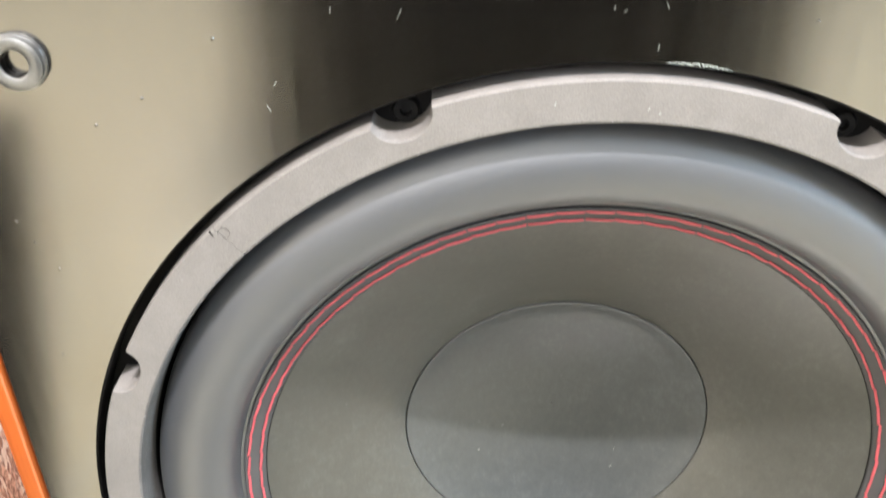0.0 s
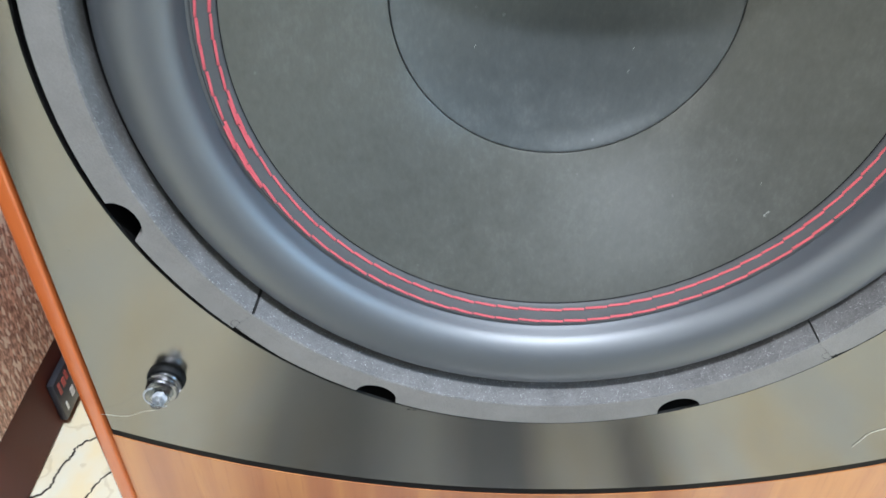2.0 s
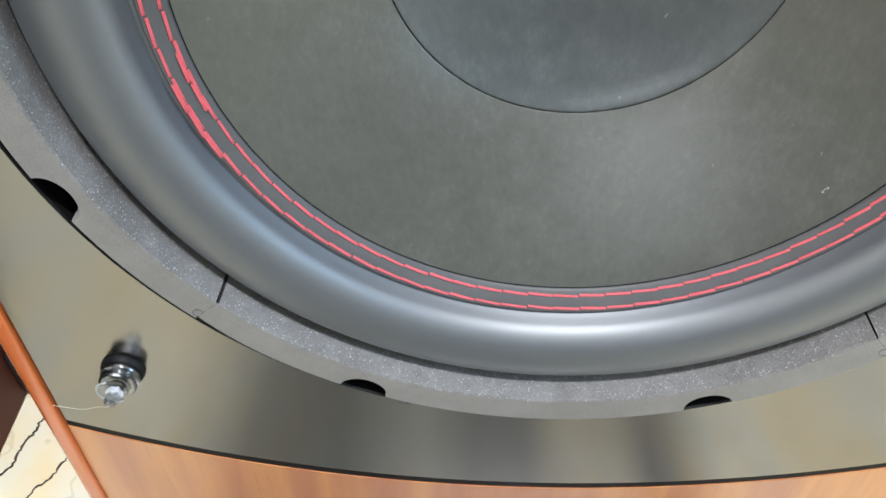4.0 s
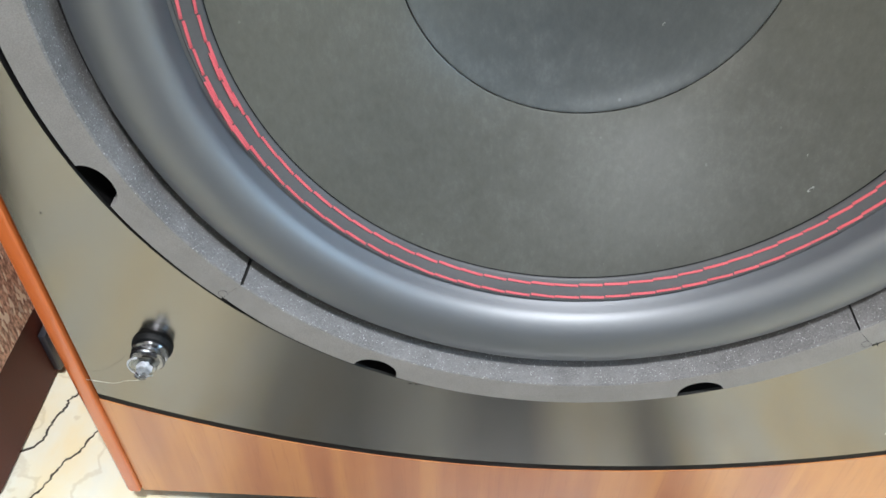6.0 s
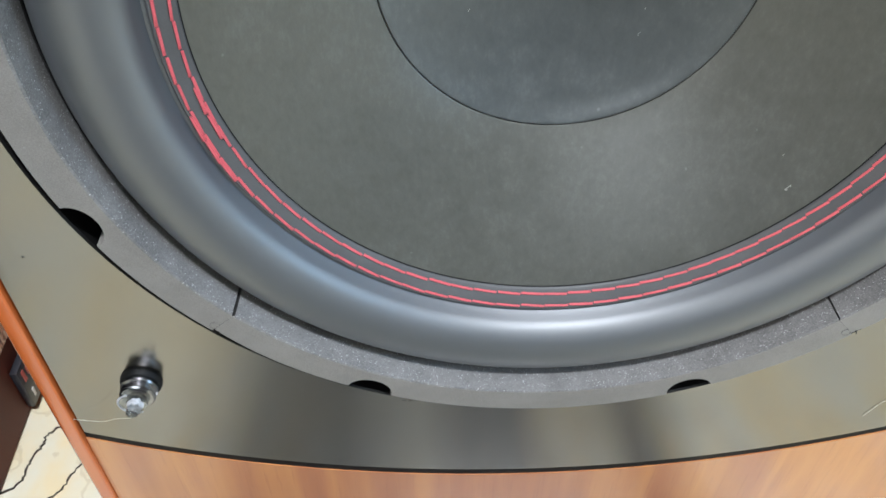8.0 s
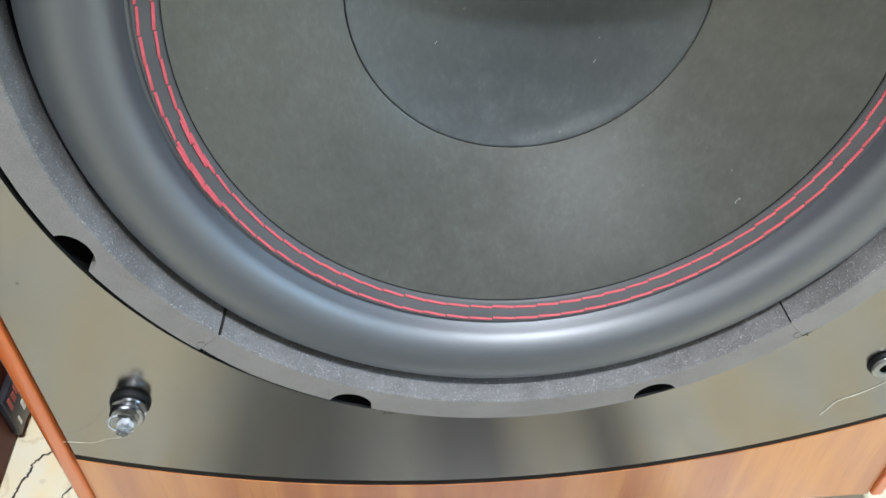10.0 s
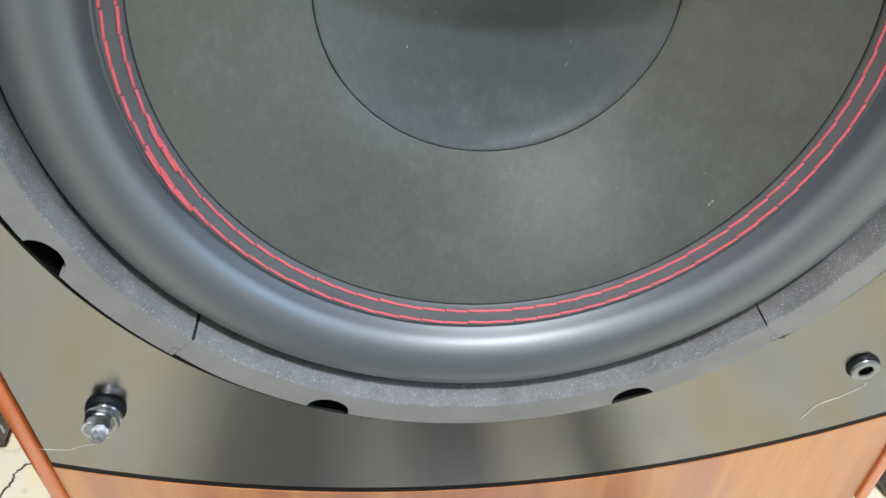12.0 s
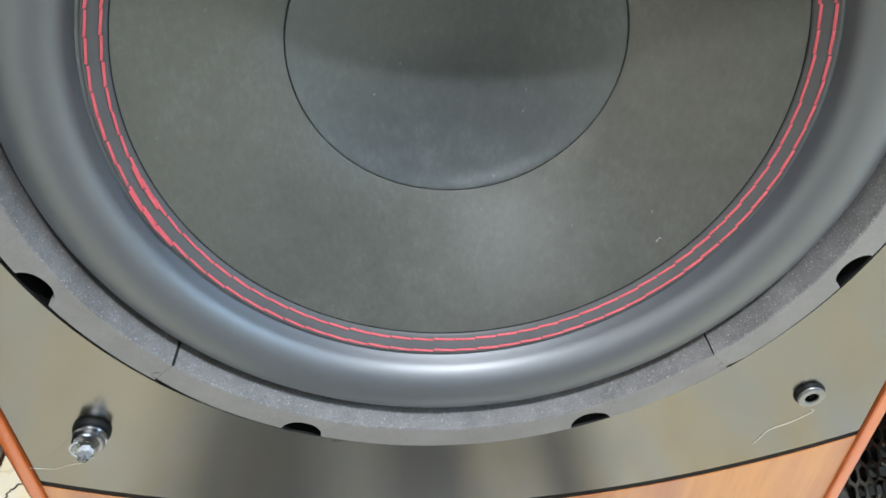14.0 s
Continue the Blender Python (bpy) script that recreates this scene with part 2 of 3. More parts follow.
def clear_plastic():
    m, t, p = tree_of("clear_plastic")
    p.inputs["Base Color"].default_value = (0.80, 0.84, 0.88, 1)
    p.inputs["Roughness"].default_value = 0.12
    p.inputs["Transmission Weight"].default_value = 1.0
    p.inputs["IOR"].default_value = 1.46
    co = t.nodes.new("ShaderNodeTexCoord").outputs["Object"]
    bump(t, p, noise_of(t, co, 500, 3), 0.4, 0.0004)
    return m


CLEAR = clear_plastic()

# ---- building blocks ----
PLACE = {}  # where each parent stands


def thing(name, x, y, z, label, category, group="", kind=""):
    """An Empty at the base of a thing."""
    ob = new(name)
    ob.empty_display_size = 0.02
    ob.location = (x, y, z)
    PLACE[ob] = Matrix.Translation((x, y, z))
    return tagged(ob, label, category, group, kind)


def finish(me, material, angle=35):
    me.materials.append(material)
    me.polygons.foreach_set("use_smooth", [True] * len(me.polygons))
    me.set_sharp_from_angle(angle=radians(angle))
    return me


def part(name, bm, material, parent=None, label="", at=None, angle=35):
    """Links bm as one mesh object under parent; at: where its own origin stands in the room."""
    if isinstance(bm, bmesh.types.BMesh):
        bmesh.ops.recalc_face_normals(bm, faces=bm.faces)
        me = bpy.data.meshes.new(name)
        bm.to_mesh(me)
        bm.free()
        finish(me, material, angle)
    else:
        me = bm
    ob = new(name, me)
    m = at or Matrix.Identity(4)
    PLACE[ob] = m
    ob.matrix_basis = m
    if parent:
        ob.parent = parent
        ob.matrix_parent_inverse = PLACE[parent].inverted()
    if label:
        ob["label"] = label
    return ob


def bevel_all(bm, width, segments=2, angle=30):
    edges = [e for e in bm.edges if len(e.link_faces) == 2 and e.calc_face_angle(0) > radians(angle)]
    bmesh.ops.bevel(bm, geom=edges, offset=width, segments=segments, profile=0.5, affect="EDGES", clamp_overlap=True)


def box(x0, x1, y0, y1, z0, z1, bevel=0.0, segments=2):
    bm = bmesh.new()
    bmesh.ops.create_cube(bm, size=1)
    for v in bm.verts:
        v.co = Vector(((x0 + x1) / 2 + v.co.x * (x1 - x0), (y0 + y1) / 2 + v.co.y * (y1 - y0), (z0 + z1) / 2 + v.co.z * (z1 - z0)))
    if bevel:
        bevel_all(bm, bevel, segments)
    return bm


def lathe(profile, steps=192, closed=False, centre=(0, 0, 0), angles=None, open_ends=False):
    """Turns (radius, depth) points round the woofer's axis, which runs along y. profile may be a function of the angle."""
    bm = bmesh.new()
    full = angles is None
    angles = angles or [2 * math.pi * k / steps for k in range(steps)]
    rings = []
    for k, a in enumerate(angles):
        pts = profile(a) if callable(profile) else profile
        ring = []
        for r, d in pts:
            # ring segments gape a little on their bevel and inside, and meet on the flat
            b = a + (radians(0.22) * ((k == 0) - (k == len(angles) - 1)) if open_ends and r < 0.1440 else 0)
            ring.append(bm.verts.new((centre[0] + r * math.cos(b), centre[1] + d, centre[2] + r * math.sin(b))))
        rings.append(ring)
    n = len(rings[0])
    for i in range(len(rings) if full else len(rings) - 1):
        p, q = rings[i], rings[(i + 1) % len(rings)]
        for j in range(n if closed else n - 1):
            bm.faces.new((p[j], p[(j + 1) % n], q[(j + 1) % n], q[j]))
    if closed and not full:
        bm.faces.new(rings[0])
        bm.faces.new(rings[-1])
    return bm


def tube(points, radius, sides=6):
    """A thin round strand through points."""
    bm = bmesh.new()
    pts = [Vector(p) for p in points]
    rings = []
    for i, p in enumerate(pts):
        d = (pts[min(i + 1, len(pts) - 1)] - pts[max(i - 1, 0)]).normalized()
        u = d.orthogonal().normalized()
        w = d.cross(u)
        r = radius(i / (len(pts) - 1)) if callable(radius) else radius
        rings.append([bm.verts.new(p + r * (math.cos(2 * math.pi * k / sides) * u + math.sin(2 * math.pi * k / sides) * w)) for k in range(sides)])
    for p, q in zip(rings, rings[1:]):
        for k in range(sides):
            bm.faces.new((p[k], p[(k + 1) % sides], q[(k + 1) % sides], q[k]))
    bm.faces.new(rings[0])
    bm.faces.new(rings[-1])
    return bm


def smooth_path(points, per=8):
    """Catmull-Rom through points."""
    pts = [Vector(p) for p in points]
    pts = [2 * pts[0] - pts[1]] + pts + [2 * pts[-1] - pts[-2]]
    out = []
    for a, b, c, d in zip(pts, pts[1:], pts[2:], pts[3:]):
        for k in range(per):
            s = k / per
            out.append(0.5 * ((2 * b) + (c - a) * s + (2 * a - 5 * b + 4 * c - d) * s * s + (3 * b - a - 3 * c + d) * s ** 3))
    out.append(pts[-2])
    return out


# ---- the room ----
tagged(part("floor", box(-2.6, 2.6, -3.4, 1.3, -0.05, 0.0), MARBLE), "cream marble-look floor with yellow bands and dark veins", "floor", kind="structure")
FLOOR = bpy.data.objects["floor"]
tagged(part("ceiling", box(-2.6, 2.6, -3.4, 1.3, 2.7, 2.8), CEILING), "plain white painted ceiling", "ceiling", kind="structure")
tagged(part("wall_north", box(-2.7, 2.7, 1.3, 1.4, 0, 2.7), PAINT), "plain off-white painted wall", "wall", kind="structure")
tagged(part("wall_south", box(-2.7, 2.7, -3.5, -3.4, 0, 2.7), PAINT), "plain off-white painted wall", "wall", kind="structure")
tagged(part("wall_west", box(-2.7, -2.6, -3.4, 1.3, 0, 2.7), PAINT), "plain off-white painted wall", "wall", kind="structure")
tagged(part("wall_east", box(2.6, 2.7, -3.4, 1.3, 0, 2.7), PAINT), "plain off-white painted wall", "wall", kind="structure")


def floor_vein(points, width, seed):
    """A thin crooked dark vein in the floor's surface."""
    rng = random.Random(seed)
    path = smooth_path([(x, y, 0) for x, y in points], 7)
    bm = bmesh.new()
    rows = []
    for i, p in enumerate(path):
        d = (path[min(i + 1, len(path) - 1)] - path[max(i - 1, 0)]).normalized()
        side = Vector((-d.y, d.x, 0))
        w = width * rng.uniform(0.5, 1.3) * (0.35 if i in (0, len(path) - 1) else 1)
        mid = p + side * rng.uniform(-0.0006, 0.0006)
        rows.append([bm.verts.new(mid + side * w + Vector((0, 0, -0.0006))), bm.verts.new(mid + side * w * 0.8 + Vector((0, 0, 0.0003))),
                     bm.verts.new(mid - side * w * 0.8 + Vector((0, 0, 0.0003))), bm.verts.new(mid - side * w + Vector((0, 0, -0.0006)))])
    for p, q in zip(rows, rows[1:]):
        for j in range(3):
            bm.faces.new((p[j], p[j + 1], q[j + 1], q[j]))
    part("vein", bm, VEIN, FLOOR, "dark crooked vein in the marble")


floor_vein([(-0.262, 0.020), (-0.243, 0.028), (-0.2395, 0.037), (-0.2392, 0.043), (-0.236, 0.050), (-0.235, 0.057), (-0.230, 0.0615), (-0.222, 0.067), (-0.20, 0.082)], 0.00065, 3)
floor_vein([(-0.203, 0.047), (-0.2145, 0.0385), (-0.219, 0.028), (-0.2245, 0.021), (-0.2275, 0.0135), (-0.231, 0.0055), (-0.238, -0.004), (-0.247, -0.013)], 0.0006, 5)

# ---- the speaker ----
speaker = thing("floor_speaker", 0, 0.17, 0, "red-brown veneered floor speaker with grey metallic front, on marble floor", "speaker")
HALF, TOP, BOTTOM = 0.1766, 0.290, -0.2415
ARC_R = 0.4277
ARC_Z = -0.2046 + ARC_R


def arc_z(x):
    """Height of the front panel's bowed lower edge."""
    return ARC_Z - math.sqrt(ARC_R ** 2 - x * x)


def baffle_rim(a, inset=0.0):
    """Distance from the woofer's axis to the panel's outline in the direction a."""
    c, s = math.cos(a), math.sin(a)
    best = 9.0
    if abs(c) > 1e-6:
        best = min(best, (HALF - inset) / abs(c))
    if s > 1e-6:
        best = min(best, (TOP - inset) / s)
    if s < -1e-6:
        b = ARC_Z * s
        best = min(best, b + math.sqrt(b * b - ARC_Z ** 2 + (ARC_R - inset) ** 2))
    return best


def front_panel():
    corners = [math.atan2(z, x) % (2 * math.pi) for x in (-HALF, HALF) for z in (TOP, arc_z(HALF))]
    angles = sorted({round(2 * math.pi * k / 240, 6) for k in range(240)} | {round(c, 6) for c in corners})
    bm = bmesh.new()
    rings = []
    for a in angles:
        c, s = math.cos(a), math.sin(a)
        ro, ri = baffle_rim(a), baffle_rim(a, 0.0010)
        prof = ((0.1580, 0.0105), (0.1580, 0.0007), (0.1586, 0.0), (ri, 0.0), (ro, 0.0008), (ro, 0.0105))
        rings.append([bm.verts.new((r * c, d, r * s + ZC)) for r, d in prof])
    for p, q in zip(rings, rings[1:] + rings[:1]):
        for j in range(6):
            bm.faces.new((p[j], p[(j + 1) % 6], q[(j + 1) % 6], q[j]))
    ob = part("front_panel", bm, BAFFLE, speaker, "grey champagne metallic front panel with bowed lower edge", angle=25)
    # wall and rim of the opening coloured black for the shade in the gap
    ob.data.materials.append(BLACK)
    for f in ob.data.polygons:
        if math.hypot(f.center.x, f.center.z - ZC) < 0.1584:
            f.material_index = 1
    return ob


panel = front_panel()


def lower_panel():
    """Veneered plinth panel under the bowed edge."""
    bm = bmesh.new()
    n = 48
    w = HALF + 0.0001
    front, back = [], []
    for k in range(n + 1):
        x = -w + 2 * w * k / n
        for row, y in ((front, 0.0006), (back, 0.016)):
            row.append((bm.verts.new((x, y, arc_z(x) - 0.0045 + ZC)), bm.verts.new((x, y, BOTTOM + ZC))))
    for k in range(n):
        bm.faces.new((front[k][0], front[k + 1][0], front[k + 1][1], front[k][1]))
        bm.faces.new((back[k][0], back[k + 1][0], back[k + 1][1], back[k][1]))
        bm.faces.new((front[k][0], front[k + 1][0], back[k + 1][0], back[k][0]))
        bm.faces.new((front[k][1], front[k + 1][1], back[k + 1][1], back[k][1]))
    for k in (0, n):
        bm.faces.new((front[k][0], front[k][1], back[k][1], back[k][0]))
    bevel_all(bm, 0.0013, 3, 50)
    return part("lower_panel", bm, WOOD, speaker, "orange-brown wood veneer panel with bowed top")


lower_panel()


def groove_liner():
    """Black strip in the joint between front panel and lower panel; its colour stands for the gap's shade."""
    bm = bmesh.new()
    n = 40
    rows = []
    for k in range(n + 1):
        x = -HALF + 2 * HALF * k / n
        z = arc_z(x) + ZC
        rows.append([bm.verts.new((x, y, z + dz)) for y, dz in ((0.0011, -0.0001), (0.0011, -0.0044), (0.0085, -0.0044), (0.0085, -0.0001))])
    for p, q in zip(rows, rows[1:]):
        for j in range(4):
            bm.faces.new((p[j], p[(j + 1) % 4], q[(j + 1) % 4], q[j]))
    return part("joint_gap_shade", bm, BLACK, speaker, "black strip for the shaded gap of the joint")


groove_liner()


for s in (-1, 1):
    x0, x1 = sorted((s * 0.1770, s * 0.1838))
    bm = box(x0, x1, -0.0014, 0.36, BOTTOM + 0.0015 + ZC, 0.305 + ZC)
    outer = [e for e in bm.edges if all(abs(v.co.x - s * 0.1838) < 1e-5 for v in e.verts)]
    bmesh.ops.bevel(bm, geom=outer, offset=0.0028, segments=4, profile=0.5, affect="EDGES")
    bevel_all(bm, 0.0005, 1, 60)
    part("side_panel", bm, WOOD_EDGE, speaker, "glossy orange-red veneered side panel")
part("top_panel", box(-0.1768, 0.1768, 0.0, 0.36, 0.2925 + ZC, 0.305 + ZC, 0.001), WOOD, speaker)
part("bottom_panel", box(-0.1768, 0.1768, 0.0165, 0.36, BOTTOM + 0.001 + ZC, BOTTOM + 0.013 + ZC), DARK_INSIDE, speaker)
part("back_panel", box(-0.1768, 0.1768, 0.345, 0.358, BOTTOM + 0.0135 + ZC, 0.292 + ZC), DARK_INSIDE, speaker)
part("base", box(-0.15, 0.15, 0.03, 0.34, 0.0, BOTTOM + 0.001 + ZC), BLACK, speaker)

# ---- the woofer ----
AXIS = (0, 0, ZC)
woofer = part("woofer", lathe([(0.1715, 0.0108), (0.1715, 0.0125), (0.150, 0.0125), (0.146, 0.05), (0.085, 0.11), (0.083, 0.11), (0.142, 0.05),
                               (0.1430, 0.0190), (0.1430, 0.0108)], 120, True, AXIS), BLACK, speaker, "black woofer basket behind the ring")


def cone_depth(r):
    return 0.0116 + (0.1116 - r) * 0.614


ROLL_IN, ROLL_OUT, CREST = 0.0127, 0.0137, 0.1277


def roll_point(k):
    """A point of the half-roll, from its inner foot (0) over the crest (11) to its deeper outer foot (22)."""
    u = math.pi * k / 22
    if k <= 11:
        return CREST - ROLL_IN * math.cos(u), 0.0108 - 0.0108 * math.sin(u) ** 0.92
    return CREST - ROLL_OUT * math.cos(u), 0.0168 - 0.0168 * math.sin(u) ** 0.62


surround = part("surround", lathe([(0.1122, 0.0130), (0.1126, 0.0116), (0.1133, 0.0112), (0.1141, 0.0113)] + [roll_point(k) for k in (*range(1, 20), 19.7, 20.3, 20.9, 21.4, 21.8, 22)] +
                                  [(0.1424, 0.0172), (0.1424, 0.0186), (0.114, 0.0140)], 224, True, AXIS), RUBBER, woofer, "smooth black rubber half-roll surround", angle=60)
# outer foot coloured black for the shade in the recess under the ring
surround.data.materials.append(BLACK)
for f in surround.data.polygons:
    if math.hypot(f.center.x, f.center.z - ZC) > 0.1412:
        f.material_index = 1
part("stitched_band", lathe([(0.1121, 0.0122), (0.1127, cone_depth(0.1127) - 0.0003), (0.1122, cone_depth(0.1122) - 0.0009), (0.1064, cone_depth(0.1064) - 0.0009),
                             (0.1060, cone_depth(0.1060) - 0.0005), (0.1059, cone_depth(0.1059) + 0.0004)], 224, False, AXIS), BAND, woofer, "charcoal band carrying two red stitch rows")
part("cone", lathe([(0.1122, cone_depth(0.1122) + 0.0006), (0.1059, cone_depth(0.1059)), (0.095, cone_depth(0.095)), (0.080, cone_depth(0.080)), (0.068, cone_depth(0.068)),
                    (0.0585, cone_depth(0.0585)), (0.05815, cone_depth(0.0583) + 0.0002), (0.0580, cone_depth(0.0583) + 0.003)], 192, False, AXIS), CONE, woofer, "dusty dark grey fibre cone")
# black ring whose colour stands for the shade at the band's inner edge
part("band_groove_shade", lathe([(0.10575, cone_depth(0.10575) - 0.0001), (0.10585, cone_depth(0.10585) - 0.0003), (0.1060, cone_depth(0.1060) - 0.0002), (0.1060, cone_depth(0.1060) + 0.0004), (0.10575, cone_depth(0.10575) + 0.0004)], 224, True, AXIS), BLACK, woofer, "thin black ring for the shaded groove inside the band")
part("dust_cap", lathe([(0.0578, 0.048), (0.0578, 0.0447), (0.0575, 0.0444), (0.0568, 0.0446)] +
                       [(r, 0.0582 - 0.0136 * (r / 0.0577) ** 2) for r in (0.055, 0.050, 0.044, 0.038, 0.031, 0.024, 0.017, 0.010, 0.004, 0.0002)], 160, False, AXIS), CAP, woofer,
     "dusty blue-grey dished dust cap")


HOLES = [radians(a) for a in (20, 65, 110, 155, 201.2, 245, 290, 334.5)]


def gasket_profile(a):
    """Outline of the foam ring; the outer edge is scooped at the eight fixing holes."""
    r = 0.1550
    for hole in HOLES:
        d = (a - hole + math.pi) % (2 * math.pi) - math.pi
        s = abs(d) * 0.155 / 0.0083
        if s < 1:
            r -= 0.0064 * math.sqrt(1 - s * s)
    for joint, reach in ((-138.0, 9), (-48.0, 3)):
        d = (a - radians(joint) + math.pi) % (2 * math.pi) - math.pi
        if 0 < d < radians(reach):
            r = min(r, 0.1550 - 0.0010 * (1 - d / radians(reach)) ** 1.5)
    mid = min(0.1441, r - 0.0004)
    return [(r, 0.0106), (r, -0.0022), (r - 0.0004, -0.0029), (0.1462, -0.0030), (mid, -0.0030), (mid - 0.0006, -0.0026), (0.1428, 0.0020), (0.1425, 0.0048), (0.1424, 0.0080), (0.1424, 0.0097), (0.1424, 0.0106)]


JOINTS = [-138.0, -48.0, 42.0, 132.5]
for i, start in enumerate(JOINTS):
    end = JOINTS[i + 1] if i < 3 else JOINTS[0] + 360
    marks = {radians(start + 0.012), radians(end - 0.012)}
    marks |= {radians(start + 0.012 + (end - start - 0.024) * k / 60) for k in range(61)}
    for mid in [h + 2 * math.pi * turn for h in HOLES for turn in (-1, 0, 1)]:
        for j in range(17):
            a = mid + (0.0083 / 0.155) * math.cos(math.pi * j / 16) * 0.9999
            if radians(start + 0.1) < a < radians(end - 0.1):
                marks.add(a)
    segment = part("gasket_segment", lathe(gasket_profile, closed=True, centre=AXIS, angles=sorted(marks), open_ends=True), FOAM, woofer, "grainy dark grey foam ring segment", angle=18)
    segment.data.materials.append(FOAM_CUT)
    segment.data.materials.append(SEAM)
    for f in segment.data.polygons:
        if math.hypot(f.center.x, f.center.z - ZC) < 0.14405 and f.center.y < 0.0100:
            f.material_index = 1
        # inner foot and end faces darkened in colour for the shade inside the gaps
        if math.hypot(f.center.x, f.center.z - ZC) < 0.1426 and f.center.y > 0.0100 or len(f.vertices) > 4:
            f.material_index = 2
    # puzzle joint on the flat of the ring
    a0 = radians(start)
    knob = []
    for k in range(15):
        b = radians(-60 + 290 * k / 14)
        r, da = 0.1520 + 0.0016 * math.cos(b), (0.0010 + 0.0016 * math.sin(b)) / 0.152
        knob.append((r * math.cos(a0 - da), -0.00302, r * math.sin(a0 - da) + ZC))
    part("joint_line", tube(knob, 0.00006, 5), SEAM, segment)
    a1 = a0 + radians(0.55)
    part("joint_cut", tube([(r * math.cos(a1 + (0.155 - r) * 1.5), -0.0030 + 0.0001, r * math.sin(a1 + (0.155 - r) * 1.5) + ZC) for r in (0.1552, 0.1546, 0.1540, 0.1534)], 0.00022, 5), BLACK, segment)

screw_bm = lathe([(0.0001, -0.0005), (0.0014, -0.0005), (0.0016, -0.0022), (0.0032, -0.0022), (0.0038, -0.0014), (0.0040, 0.0012), (0.0001, 0.0012)], 14)
screw_me = None
for a in HOLES:
    at = Matrix.Translation((0.1523 * math.cos(a), 0.0106, 0.1523 * math.sin(a) + ZC))
    if screw_me is None:
        first = part("screw", screw_bm, SCREW, woofer, "black fixing screw", at)
        screw_me = first.data
    else:
        part("screw", screw_me, None, woofer, "black fixing screw", at)


def stitch_mesh(length, radius, name):
    """One stitch lying along x, its ends dipping into the band (towards +y)."""
    pts = []
    for s, dip in ((-1, 0.0005), (-0.95, 0.0001), (-0.6, 0), (0, -0.00005), (0.6, 0), (0.95, 0.0001), (1, 0.0005)):
        pts.append((s * length / 2, dip - 0.0001, 0))
    # two strands side by side
    bm = tube([(x, y, z + radius * 0.5) for x, y, z in pts], radius * 0.58, 6)
    twin = tube([(x, y, z - radius * 0.5) for x, y, z in pts], radius * 0.58, 6)
    spare = bpy.data.meshes.new("strand")
    twin.to_mesh(spare)
    twin.free()
    bm.from_mesh(spare)
    bpy.data.meshes.remove(spare)
    bmesh.ops.recalc_face_normals(bm, faces=bm.faces)
    me = bpy.data.meshes.new(name)
    bm.to_mesh(me)
    bm.free()
    return finish(me, THREAD, 70)


STITCHES = [stitch_mesh(0.00825, 0.00040, "stitch"), stitch_mesh(0.0082, 0.00043, "stitch"), stitch_mesh(0.0083, 0.00038, "stitch")]
OUTER_STITCHES = [stitch_mesh(0.0085, 0.00040, "stitch"), stitch_mesh(0.0084, 0.00044, "stitch"), stitch_mesh(0.0086, 0.00038, "stitch")]
FAT_STITCH = stitch_mesh(0.0084, 0.00052, "stitch")
rng = random.Random(11)


def stitch(r, a, twist, lift=0.0, mesh=None):
    """One stitch of a row, laid round the band."""
    d = cone_depth(r) - 0.0011 - lift
    radial = Vector((math.cos(a), 0, math.sin(a)))
    along = Vector((-math.sin(a), 0, math.cos(a)))
    inward = (Vector((0, 1, 0)) * 0.85 + radial * 0.52).normalized()
    across = along.cross(inward)
    m = Matrix((along, inward, across)).transposed().to_4x4()
    at = Matrix.Translation(radial * r + Vector((0, d, ZC))) @ m @ Matrix.Rotation(radians(twist), 4, "Y")
    part("stitch", mesh or (OUTER_STITCHES if r > 0.11 else STITCHES)[rng.randrange(3)], None, woofer, "", at)


for r, shift in ((0.1112, 0.0), (0.1075, -0.15)):
    for k in range(81):
        a = radians(-75.75 + shift + 360 / 81 * (k + rng.uniform(-0.02, 0.02)))
        stitch(r + rng.uniform(-0.0001, 0.0001), a, 2.2 + rng.uniform(-0.9, 0.9))
for r, a0, a1 in ((0.1113, 196, 208), (0.1075, 193, 199)):
    a = a0
    while a < a1:
        stitch(r + 0.00035, radians(a + rng.uniform(-0.5, 0.5)), 2.0 + rng.uniform(-1.5, 1.5), 0.0003, FAT_STITCH)
        a += 4.2

def lint(parent, r, angle, depth, size):
    """A small pale curl of lint lying on the cone or cap."""
    a = radians(angle)
    c = Vector((r * math.cos(a), depth - 0.0002, r * math.sin(a) + ZC))
    pts = [c + Vector((size * math.cos(b) * (0.4 + 0.2 * k), -0.0001 * k, size * math.sin(b * 1.3))) for k, b in enumerate((0.2, 1.1, 2.3, 3.0, 4.4))]
    part("lint", tube(smooth_path(pts, 3), 0.1 * size + 0.00004, 5), LINT, parent, "pale speck of lint")


cone = [o for o in woofer.children if o.name.startswith("cone")][0]
cap = [o for o in woofer.children if o.name.startswith("dust_cap")][0]
lint(cone, 0.0988, -41.8, 0.0194, 0.0011)
lint(cone, 0.0905, -38.5, cone_depth(0.0905), 0.0003)
lint(cap, 0.0352, -145.6, 0.0532, 0.0004)
lint(cap, 0.0380, -48.5, 0.0523, 0.0005)
lint(cap, 0.0330, -38.0, 0.0537, 0.0003)

# ---- sockets for the cloth cover, with the broken peg ----
PEG_L, PEG_R = (-0.1462, -0.1342), (0.1446, -0.1376)


